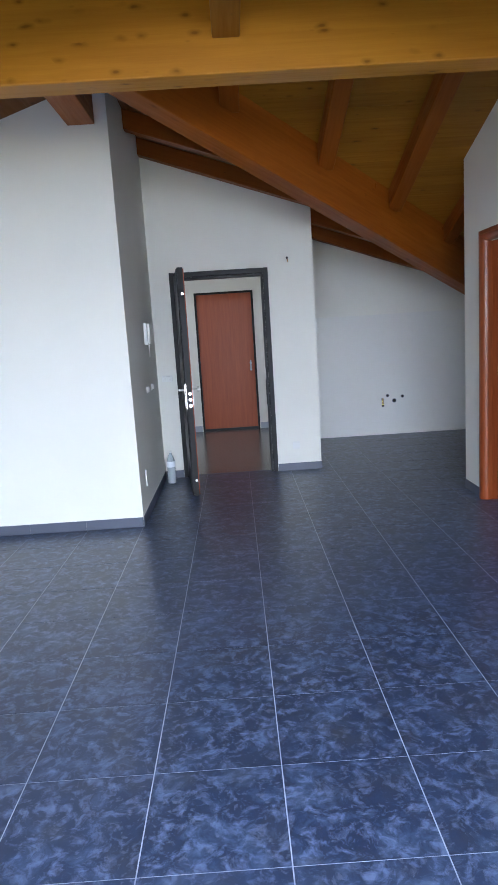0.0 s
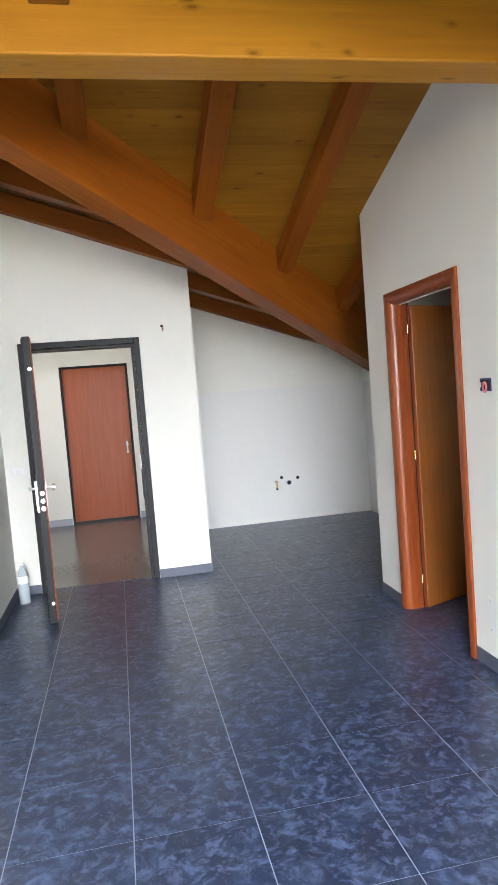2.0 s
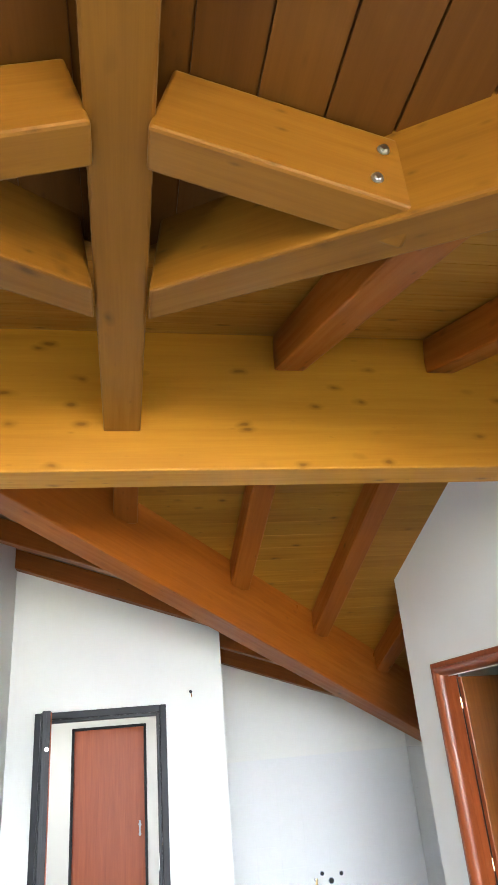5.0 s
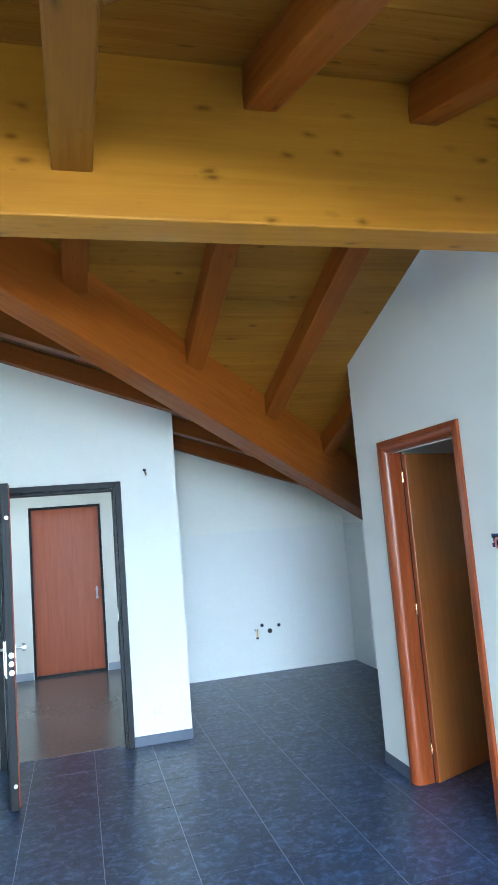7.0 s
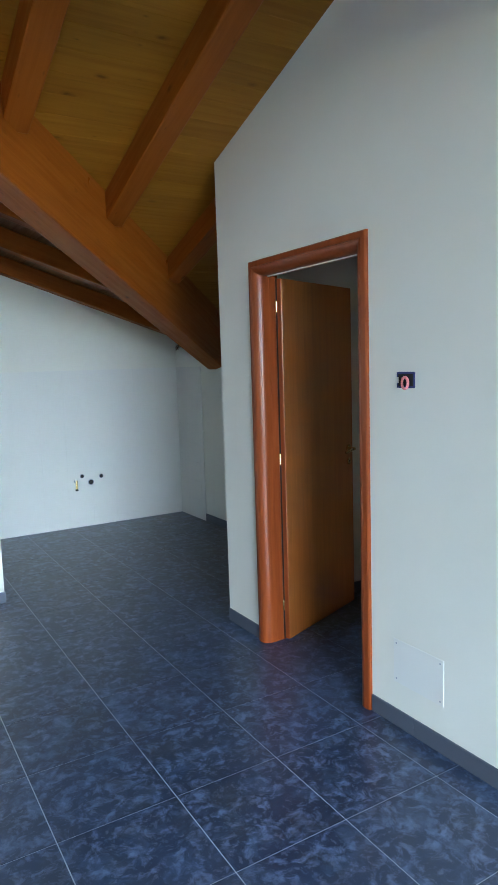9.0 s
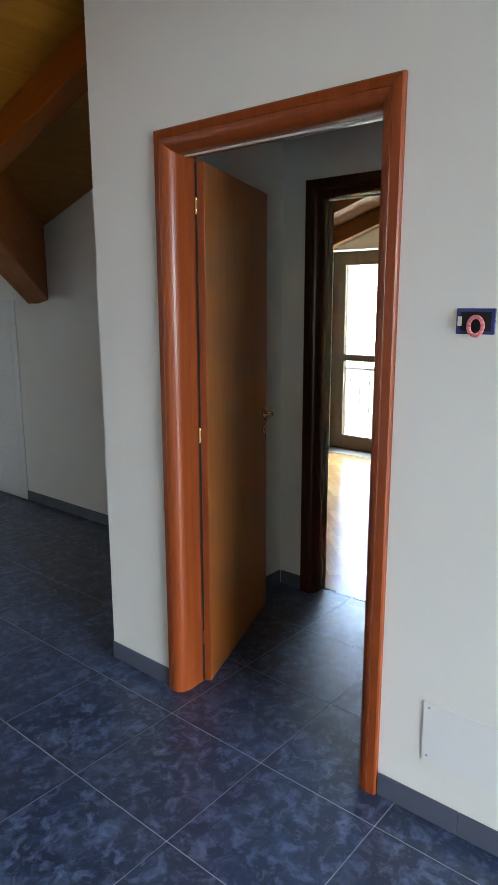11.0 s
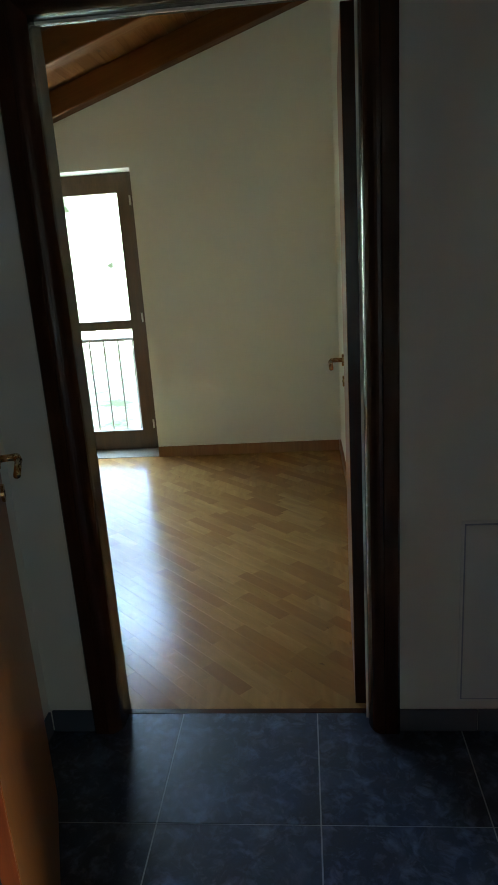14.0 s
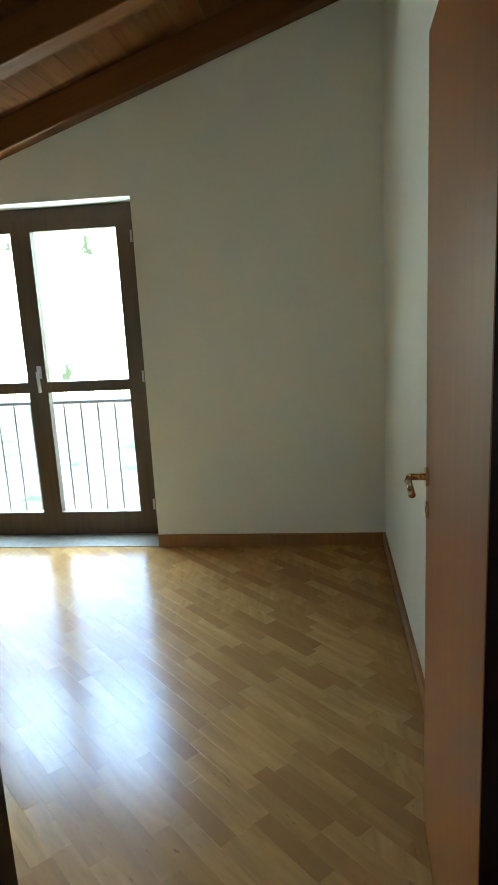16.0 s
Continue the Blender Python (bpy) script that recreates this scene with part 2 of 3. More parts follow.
def box(x0, x1, y0, y1, z0, z1, bevel=0.0, bm=None, segments=1):
    own = bm is None
    bm = bm or bmesh.new()
    vs = [bm.verts.new((x, y, z)) for x in (x0, x1) for y in (y0, y1) for z in (z0, z1)]
    fs = [(0, 1, 3, 2), (4, 6, 7, 5), (0, 4, 5, 1), (2, 3, 7, 6), (0, 2, 6, 4), (1, 5, 7, 3)]
    for f in fs:
        bm.faces.new([vs[i] for i in f])
    if bevel and own:
        bmesh.ops.recalc_face_normals(bm, faces=bm.faces)
        bmesh.ops.bevel(bm, geom=bm.edges[:], offset=bevel, segments=segments, affect="EDGES", profile=0.5)
    return bm


def prism(pts, axis, a, b, bm=None):
    """A flat outline drawn out along axis from a to b; pts in the two other axes, in order."""
    bm = bm or bmesh.new()

    def at(p, v):
        q = list(p)
        q.insert("xyz".index(axis), v)
        return bm.verts.new(q)
    lo, hi = [at(p, a) for p in pts], [at(p, b) for p in pts]
    bm.faces.new(lo)
    bm.faces.new(hi[::-1])
    for i in range(len(pts)):
        j = (i + 1) % len(pts)
        bm.faces.new((lo[i], hi[i], hi[j], lo[j]))
    return bm


def rod(p, q, r, bm=None, sides=12):
    bm = bm or bmesh.new()
    p, q = Vector(p), Vector(q)
    m = Matrix.Translation((p + q) / 2) @ (q - p).to_track_quat("Z", "Y").to_matrix().to_4x4()
    bmesh.ops.create_cone(bm, cap_ends=True, segments=sides, radius1=r, radius2=r, depth=(q - p).length, matrix=m)
    return bm


# ---- roof shape ----
RIDGE_Y0, RIDGE_Y1 = 3.374, 3.55


def back_slope(y):
    return 2.798 + 0.33 * (5.62 - y)


def side_slope(x):
    return 2.84 + 0.34 * (0.782 - x) if x > -1.08 else 3.32 + 0.34 * (x + 1.08)


def front_slope(y):
    return 3.333 - 0.33 * (3.374 - y)


def gable_slope(x):
    return 3.085 - 0.33 * abs(x + 0.015)


def roof(x, y):
    if y > 3.46:
        return max(back_slope(y), side_slope(x)) if x < 3.1 else back_slope(y)
    return max(front_slope(y), gable_slope(x))


def top_line(fixed, axis, a, b, lift=0.03):
    n = max(2, int(abs(b - a) / 0.12))
    out = []
    for i in range(n + 1):
        v = a + (b - a) * i / n
        out.append((v, (roof(v, fixed) if axis == "x" else roof(fixed, v)) + lift))
    return out


def wall(name, axis, at0, at1, a, b, mat, openings=(), label="", top=None, ref=None):
    """An upright wall that follows the roof. axis: the way it runs; at0..at1: its thickness; openings: (from, to, bottom, top)."""
    bm = bmesh.new()
    ref = (at0 + at1) / 2 if ref is None else ref
    cuts = sorted(openings)
    pos = a
    across = "y" if axis == "x" else "x"

    def column(p, q, low):
        line = [(p, top), (q, top)] if top else top_line(ref, axis, p, q)
        prism([(p, low), *line, (q, low)], across, at0, at1, bm)
    for p, q, low, high in cuts:
        column(pos, p, -0.02)
        column(p, q, high)
        if low > 0:
            prism([(p, -0.02), (p, low), (q, low), (q, -0.02)], across, at0, at1, bm)
        pos = q
    column(pos, b, -0.02)
    ob = part(name, bm, mat)
    return tagged(ob, label or "smooth white plastered wall", "wall", kind="structure")


wall("wall_bedroom_door", "y", 1.92, 2.03, -1.8, 5.66, M_WALL, [(4.375, 5.235, 0, 2.10)])
wall("wall_block_end", "x", 5.58, 5.66, 2.03, 3.05, M_WALL)
wall("wall_bedroom_side", "y", 3.05, 3.15, 0.6, 8.75, M_WALL, [(4.515, 5.365, 0, 2.085)], ref=3.04)
wall("wall_kitchen", "x", 8.75, 8.9, 0.78, 3.05, M_WALL)
wall("wall_kitchen_left", "y", 0.66, 0.78, 6.95, 8.75, M_WALL, ref=0.78)
wall("wall_entry", "x", 6.85, 6.95, -0.89, 0.78, M_WALL, [(-0.635, 0.265, 0, 2.075)])
wall("wall_left_side", "y", -1.0, -0.89, 5.20, 6.95, M_WALL)
wall("wall_left_front", "x", 5.09, 5.20, -3.6, -0.89, M_WALL)
# the opening in this unseen wall is added for the side fill
wall("wall_far_left", "y", -3.75, -3.6, -1.8, 5.2, M_WALL, [(0.4, 2.6, 0.55, 2.15)])
wall("wall_balcony", "x", -1.95, -1.8, -3.75, 2.03, M_WALL, [(-1.6, 1.8, 0, 2.4)])
# unseen end wall, set far back so that the vestibule stays dim
wall("wall_vestibule_end", "x", 0.5, 0.6, 2.03, 3.15, M_WALL)
wall("wall_bedroom_right", "x", 4.346, 4.456, 3.15, 6.10, M_BEDWALL)
wall("wall_bedroom_window", "y", 6.10, 6.46, 4.3, 8.2, M_BEDWALL, [(5.855, 7.385, 0, 2.09)])
wall("wall_bedroom_left", "x", 8.1, 8.2, 3.15, 6.10, M_BEDWALL)
bedroom_skin = part("wall_bedroom_inner", prism([(5.42, 0), (5.42, back_slope(5.42)), (8.1, back_slope(8.1)), (8.1, 0)], "x", 3.15, 3.156), M_BEDWALL)
tagged(bedroom_skin, "cream plastered bedroom wall", "wall", kind="structure")
# stairwell landing
wall("wall_landing_back", "x", 10.05, 10.15, -1.8, 0.66, M_WALL, [(-0.63, 0.25, 0, 2.085)], top=2.7)
wall("wall_landing_right", "y", 0.60, 0.66, 6.95, 10.05, M_WALL, top=2.7)
# invented opening out of view, holds the landing's fill lamp
wall("wall_landing_left", "y", -1.85, -1.7, 6.95, 10.15, M_WALL, [(8.0, 9.2, 0.9, 2.3)], top=2.7)
wall("wall_landing_front", "x", 6.95, 7.0, -1.7, -0.89, M_WALL, top=2.7)
tagged(part("ceiling_landing", box(-1.85, 0.66, 6.95, 10.15, 2.7, 2.8), M_CEIL), "flat white landing ceiling", "ceiling", kind="structure")


# ---- plank ceilings ----
def clip(poly, a, b, c):
    """Keep the side a*x + b*y <= c of a flat outline."""
    out = []
    for i, p in enumerate(poly):
        q = poly[(i + 1) % len(poly)]
        dp, dq = a * p[0] + b * p[1] - c, a * q[0] + b * q[1] - c
        if dp <= 0:
            out.append(p)
        if dp * dq < 0:
            k = dp / (dp - dq)
            out.append((p[0] + k * (q[0] - p[0]), p[1] + k * (q[1] - p[1])))
    return out


def planks(name, outline, height, along, mat, width=0.135, gap=0.0012):
    """Boards with open joints under a sheathing sheet, clipped to the outline."""
    bm = bmesh.new()
    k = 1 if along == "x" else 0
    lo, hi = min(p[k] for p in outline), max(p[k] for p in outline)
    i = 0
    v = lo
    while v < hi:
        w0, w1 = v + gap, min(v + width - gap, hi)
        poly = clip(clip(outline, *((0, -1, -w0) if k else (-1, 0, -w0))), *((0, 1, w1) if k else (1, 0, w1)))
        if len(poly) > 2 and w1 - w0 > 0.01:
            low = [bm.verts.new((x, y, height(x, y))) for x, y in poly]
            top = [bm.verts.new((x, y, height(x, y) + 0.02)) for x, y in poly]
            bm.faces.new(low)
            bm.faces.new(top[::-1])
            for j in range(len(poly)):
                q = (j + 1) % len(poly)
                bm.faces.new((low[j], top[j], top[q], low[q]))
        v += width
        i += 1
    sheet0 = [bm.verts.new((x, y, height(x, y) + 0.012)) for x, y in outline]
    sheet1 = [bm.verts.new((x, y, height(x, y) + 0.06)) for x, y in outline]
    bm.faces.new(sheet0)
    bm.faces.new(sheet1[::-1])
    for j in range(len(outline)):
        q = (j + 1) % len(outline)
        bm.faces.new((sheet0[j], sheet1[j], sheet1[q], sheet0[q]))
    ob = part(name, bm, mat)
    return tagged(ob, "stained spruce boards of the pitched ceiling", "ceiling", kind="structure")


def valley_y(x):
    return 4.687 + 1.03 * x


V0 = (-1.08, valley_y(-1.08))
LY = 3.55 + (3.481 - side_slope(-3.75)) / 0.33
planks("ceiling_back", [(-1.08, 3.46), (3.05, 3.46), (3.05, valley_y(3.05)), V0], lambda x, y: back_slope(y), "x", M_PLANK_X)
planks("ceiling_back_left", [(-3.75, 3.46), (-1.08, 3.46), V0, (-3.75, LY)], lambda x, y: back_slope(y), "x", M_PLANK_X)
planks("ceiling_bedroom", [(3.05, 3.46), (6.46, 3.46), (6.46, 8.9), (3.05, 8.9)], lambda x, y: back_slope(y), "x", M_PLANK_SHADE)
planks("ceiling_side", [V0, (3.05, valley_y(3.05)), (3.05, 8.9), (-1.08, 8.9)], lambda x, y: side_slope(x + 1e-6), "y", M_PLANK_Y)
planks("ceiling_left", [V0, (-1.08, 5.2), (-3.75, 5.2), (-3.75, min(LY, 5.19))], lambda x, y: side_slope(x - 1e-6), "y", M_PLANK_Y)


def front_valley(x):
    return 3.374 - (3.333 - gable_slope(x)) / 0.33


planks("ceiling_front_right", [(-0.015, front_valley(-0.015)), (3.15, front_valley(3.15)), (3.15, 3.46), (-0.015, 3.46)], lambda x, y: front_slope(y), "x", M_PLANK_X)
planks("ceiling_front_left", [(-0.015, front_valley(-0.015)), (-0.015, 3.46), (-3.75, 3.46), (-3.75, front_valley(-3.75))], lambda x, y: front_slope(y), "x", M_PLANK_X)
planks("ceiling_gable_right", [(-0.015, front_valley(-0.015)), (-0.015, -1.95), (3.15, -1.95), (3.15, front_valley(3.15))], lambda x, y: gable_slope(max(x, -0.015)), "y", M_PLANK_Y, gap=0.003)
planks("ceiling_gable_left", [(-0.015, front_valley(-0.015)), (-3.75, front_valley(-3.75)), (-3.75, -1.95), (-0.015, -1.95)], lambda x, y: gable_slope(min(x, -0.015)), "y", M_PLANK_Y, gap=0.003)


# ---- beams ----
def beam(name, p, q, width, depth, label, category="beam", group="", bevel=0.008, skew=0.0, mat=None):
    """A squared timber whose bottom centre line runs from p to q; sides upright."""
    p, q = Vector(p), Vector(q)
    way = q - p
    flat = Vector((way.x, way.y, 0))
    yaw = math.atan2(flat.y, flat.x)
    bm = bmesh.new()
    run, rise = flat.length, way.z
    # local x along the slope
    pitch = math.atan2(rise, run)
    length = way.length
    d = depth * math.cos(pitch)
    box(0, length, -width / 2, width / 2, 0, d, 0, bm)
    for v in bm.verts:
        if v.co.x < 0.001:
            v.co.x += skew * v.co.y
    bmesh.ops.recalc_face_normals(bm, faces=bm.faces)
    bmesh.ops.bevel(bm, geom=bm.edges[:], offset=bevel, segments=2, affect="EDGES", profile=0.5)
    ob = part(name, bm, mat or M_BEAM)
    ob.matrix_world = Matrix.Translation(p) @ Matrix.Rotation(yaw, 4, "Z") @ Matrix.Rotation(-pitch, 4, "Y")
    return tagged(ob, label, category, group)


beam("ridge_beam", (-3.65, 3.462, 2.738), (1.95, 3.462, 2.738), 0.176, 0.66, "deep honey-coloured glulam ridge beam under the plank ceiling", mat=M_GLULAM)
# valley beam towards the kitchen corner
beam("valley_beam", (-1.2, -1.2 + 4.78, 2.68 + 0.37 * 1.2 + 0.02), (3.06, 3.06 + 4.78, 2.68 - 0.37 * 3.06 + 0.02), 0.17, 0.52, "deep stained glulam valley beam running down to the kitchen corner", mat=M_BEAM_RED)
beam("cross_beam", (-0.015, -1.8, 2.895), (-0.015, 3.38, 2.895), 0.134, 0.208, "straight stained spruce beam meeting the ridge beam")
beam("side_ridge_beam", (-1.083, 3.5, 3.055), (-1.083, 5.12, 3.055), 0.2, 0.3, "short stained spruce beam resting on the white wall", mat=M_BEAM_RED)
for s in (1, -1):
    beam("front_valley_beam", (-0.015 + s * 0.069, 2.556, 2.866), (-0.015 + s * 1.94, 0.685, 2.866 - 0.334 * 1.871), 0.12, 0.27, "diagonal stained spruce beam under the gable ceiling", group="gable beams", skew=-s)
    tie = beam("gable_rafter", (-0.015 + s * 0.05, 2.053, 2.868), (-0.015 + s * 0.56, 2.053, 2.868 - 0.33 * 0.51), 0.107, 0.185, "short stained spruce rafter bolted to the diagonal beam", "rafter", "gable beams")
    for z in (0.052, 0.132):
        bm = rod((0.44, -s * 0.05, z), (0.44, -s * 0.062, z), 0.008, sides=6)
        rod((0.44, -s * 0.05, z), (0.44, -s * 0.056, z), 0.013, bm, 16)
        part("bolt", bm, M_CHROME, tie, "shiny zinc bolt head")
for x in (0.0, 0.735, 1.445, 2.155):
    y1 = min(x + 4.68, 8.0)
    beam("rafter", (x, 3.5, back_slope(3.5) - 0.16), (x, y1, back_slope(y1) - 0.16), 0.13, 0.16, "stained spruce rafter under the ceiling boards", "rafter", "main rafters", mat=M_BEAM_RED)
for x in (0.655, 1.313):
    y0 = front_valley(x) + 0.06
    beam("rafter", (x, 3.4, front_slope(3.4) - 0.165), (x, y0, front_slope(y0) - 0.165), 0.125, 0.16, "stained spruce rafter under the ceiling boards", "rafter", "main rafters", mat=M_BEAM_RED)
for y in (5.95, 6.79, 7.7, 8.68):
    x1 = y - 4.75
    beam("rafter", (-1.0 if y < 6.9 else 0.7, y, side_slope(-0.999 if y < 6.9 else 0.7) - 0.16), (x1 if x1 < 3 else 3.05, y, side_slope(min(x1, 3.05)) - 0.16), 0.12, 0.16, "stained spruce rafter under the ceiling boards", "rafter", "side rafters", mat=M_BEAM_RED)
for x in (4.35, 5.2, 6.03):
    beam("rafter", (x, 4.4, back_slope(4.4) - 0.16), (x, 8.12, back_slope(8.12) - 0.16), 0.12, 0.16, "stained spruce rafter in the bedroom ceiling, darkened for shade", "rafter", "bedroom rafters", mat=M_BEAM_SHADE)


# ---- floors ----
tagged(part("floor", box(-3.75, 3.15, -1.95, 8.9, -0.12, -0.0015), M_GROUT), "grey grout bed under dark slate-look tiles", "floor", kind="structure")
floor = bpy.data.objects["floor"]
tagged(part("floor_landing", box(-1.85, 0.66, 6.952, 10.15, -0.1, 0.0), M_LANDING), "polished brown stairwell floor", "floor", kind="structure")
wood_floor = tagged(part("floor_bedroom", box(3.152, 6.46, 4.346, 8.2, -0.12, -0.005), M_PARQUET), "diagonal light oak strip parquet", "floor", kind="structure")


tagged(part("threshold", box(3.131, 3.1525, 4.53, 5.35, -0.004, 0.0015, 0.0005), M_DARKFRAME), "thin dark strip between tiles and parquet", "threshold", kind="structure")


# ---- door sets ----
def casing_profile(w, t, rounded):
    """Outline in (outward from the opening, depth into the wall)."""
    if not rounded:
        return [(0.004, t), (w, t), (w, t + 0.012), (w - 0.006, t + 0.018), (0.01, t + 0.018), (0.004, t + 0.012)]
    pts = [(w, 0.0), (w, -0.013), (w - 0.005, -0.018), (0.048, -0.020), (0.046, -0.0175), (0.044, -0.020)]
    for k in range(1, 10):
        a = math.pi / 2 * k / 9
        pts.append((0.043 * (1 - math.sin(a)), -0.020 + 0.056 * (1 - math.cos(a))))
    return pts + [(0.0, 0.064), (0.022, 0.064), (0.022, 0.0)]


def casing_run(door, profile, w, h, mat):
    """Left upright, head and right upright with mitred corners."""
    stations = [[(-o, 0.0) for o, d in profile], [(-o, h + o) for o, d in profile], [(w + o, h + o) for o, d in profile], [(w + o, 0.0) for o, d in profile]]
    for k, name in ((0, "casing"), (1, "head_casing"), (2, "casing")):
        bm = bmesh.new()
        ends = [[bm.verts.new((d, y, z)) for (y, z), (o, d) in zip(stations[e], profile)] for e in (k, k + 1)]
        m = len(profile)
        bm.faces.new(ends[0])
        bm.faces.new(ends[1][::-1])
        for i in range(m):
            q = (i + 1) % m
            bm.faces.new((ends[0][i], ends[1][i], ends[1][q], ends[0][q]))
        part(name, bm, mat, door)


for nm, x_in, x_out, y0, y1, z1, ztop in (("door_1", 1.92, 2.03, 4.40, 5.21, 2.08, 2.158), ("door_2", 3.05, 3.15, 4.54, 5.34, 2.067, 2.158)):
    door = thing(nm, pose(x_in, y0, 0), "cherry-veneered door frame with rounded casing" if nm == "door_1" else "cherry-veneered frame of the bedroom door, darkened for shade", "door", kind="structure")
    w, t = y1 - y0, x_out - x_in
    tw = ztop - z1
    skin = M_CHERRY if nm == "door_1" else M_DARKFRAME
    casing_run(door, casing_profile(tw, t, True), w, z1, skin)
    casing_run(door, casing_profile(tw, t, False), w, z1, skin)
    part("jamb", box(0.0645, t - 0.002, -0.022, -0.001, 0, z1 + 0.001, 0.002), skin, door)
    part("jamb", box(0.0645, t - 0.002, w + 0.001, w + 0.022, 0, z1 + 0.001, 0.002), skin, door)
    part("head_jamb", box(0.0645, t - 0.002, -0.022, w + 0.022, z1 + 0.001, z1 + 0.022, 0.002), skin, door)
    part("gasket", box(0.058, 0.066, -0.0005, 0.006, 0.0, z1 - 0.006), M_GASKET, door, "pale rubber seal")
    part("gasket", box(0.058, 0.066, 0.0, w, z1 - 0.006, z1 + 0.0005), M_GASKET, door, "pale rubber seal")


def lever(parent, x, y, z, side, to_hinge):
    """A lever handle on its rose with a key rose below; side: +1 or -1 face of the leaf."""
    bm = rod((x, y, z), (x, y + side * 0.05, z), 0.009)
    rod((x, y + side * 0.047, z), (x + to_hinge * 0.03, y + side * 0.052, z - 0.002), 0.0095, bm)
    rod((x + to_hinge * 0.03, y + side * 0.052, z - 0.002), (x + to_hinge * 0.115, y + side * 0.05, z - 0.012), 0.0085, bm)
    grip = part("lever", bm, M_BRASS, parent, "brass lever handle", True)
    part("rose", rod((x, y, z), (x, y + side * 0.008, z), 0.024, sides=20), M_BRASS, grip)
    bm = rod((x, y, z - 0.085), (x, y + side * 0.007, z - 0.085), 0.022, sides=20)
    key = part("key_rose", bm, M_BRASS, parent, "brass key rose")
    part("keyhole", box(x - 0.0025, x + 0.0025, *sorted((y + side * 0.0072, y + side * 0.0078)), z - 0.094, z - 0.078), M_BLACK, key)


def flush_leaf(m, length, label, hinge_y, hinge_edge):
    leaf = thing("door_leaf", m, label, "door")
    part("panel", box(0.004, length, -0.02, 0.02, 0.008, 2.066, 0.002), M_OAKLEAF, leaf)
    part("edge_strip", box(length, length + 0.004, -0.019, 0.019, 0.009, 2.064, 0.001), M_CHERRY, leaf)
    part("edge_strip", box(0.0, 0.004, -0.019, 0.019, 0.009, 2.064, 0.001), hinge_edge, leaf)
    part("lock_plate", box(length + 0.004, length + 0.0055, -0.009, 0.009, 0.93, 1.11), M_BRASS, leaf, "brass lock plate")
    for sd in (1, -1):
        lever(leaf, length - 0.055, sd * 0.02, 1.045, sd, -1)
    for z in (0.21, 1.065, 1.915):
        part("hinge", rod((-0.004, hinge_y, z - 0.03), (-0.004, hinge_y, z + 0.03), 0.006), M_BRASS, leaf, "brass hinge knuckle")
    # solid black strip in place of the shaded slit beside the hinges
    part("hinge_shade_strip", box(-0.0025, 0.0035, hinge_y - 0.004, hinge_y + 0.003, 0.0095, 2.0635), M_BLACK, leaf, "black strip for the shaded gap along the hinges")
    return leaf


flush_leaf(pose(2.036, 5.196, 0, 0, 0, 21.3), 0.775, "cherry-veneered flush door standing open into the vestibule", 0.011, M_CHERRY)
# this leaf's hinge edge is coloured dark for the shade on it
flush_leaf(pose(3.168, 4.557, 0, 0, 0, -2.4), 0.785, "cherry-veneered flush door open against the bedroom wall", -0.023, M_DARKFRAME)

# entrance door
entry = thing("door_3", pose(-0.688, 6.85, 0), "black steel frame of the entrance door", "door", kind="structure")
for x in (0, 0.953):
    part("casing", box(x, x + 0.05, -0.022, 0.0, 0, 2.122, 0.004), M_WENGE, entry)
part("head_casing", box(0.05, 0.953, -0.022, 0.0, 2.07, 2.122, 0.004), M_WENGE, entry)
for x in (0.045, 0.928):
    part("jamb", box(x + 0.002, x + 0.028, 0.004, 0.11, 0, 2.07, 0.003), M_WENGE, entry)
part("head_jamb", box(0.075, 0.93, 0.004, 0.11, 2.045, 2.07, 0.003), M_WENGE, entry)
part("strike_plate", box(0.9255, 0.9295, -0.012, 0.03, 1.0, 1.1, 0.001), M_CHROME, entry, "bright steel strike plate")
part("strike_slot", box(0.924, 0.9295, 0.034, 0.075, 0.72, 0.98, 0.002), M_BLACK, entry, "black block for the shaded bolt slots")
eleaf = thing("entrance_door_leaf", pose(-0.612, 6.845, 0, 0, 0, -83.5), "armoured entrance door standing open, dark edge with bright lock bolts", "door")
part("core", box(0, 0.9, -0.026, 0.026, 0.012, 2.09, 0.003), M_WENGE, eleaf)
part("inner_panel", box(0.012, 0.888, -0.034, -0.0265, 0.02, 2.08, 0.002), M_WENGE, eleaf)
part("outer_panel", box(0.012, 0.888, 0.0265, 0.034, 0.02, 2.08, 0.002), M_REDDOOR, eleaf)
part("edge_profile", box(0.9, 0.906, -0.022, 0.0, 0.02, 2.08, 0.001), M_WENGE, eleaf)
for z in (0.86, 0.915, 0.97):
    part("bolt", rod((0.9, 0.008, z), (0.918, 0.008, z), 0.016, sides=16), M_CHROME, eleaf, "bright steel bolt")
part("lock_plate", box(0.9005, 0.903, -0.03, -0.016, 0.83, 1.06), M_CHROME, eleaf, "steel lock plate")
for z in (0.16, 1.86):
    part("bolt", rod((0.9, 0.008, z), (0.912, 0.008, z), 0.012, sides=14), M_CHROME, eleaf, "bright steel bolt")
for sd in (-1, 1):
    bm = rod((0.83, sd * 0.034, 1.0), (0.83, sd * 0.085, 1.0), 0.009)
    if sd < 0:
        rod((0.83, -0.08, 1.0), (0.72, -0.082, 0.995), 0.0085, bm)
    else:
        rod((0.83, 0.08, 1.0), (0.83, 0.1, 1.0), 0.026, bm, 20)
    part("handle" if sd < 0 else "knob", bm, M_CHROME, eleaf, "satin chrome handle")
    part("handle_plate", box(0.805, 0.855, sd * 0.034, sd * 0.039, 0.84, 1.05, 0.001), M_CHROME, eleaf, "chrome handle plate")

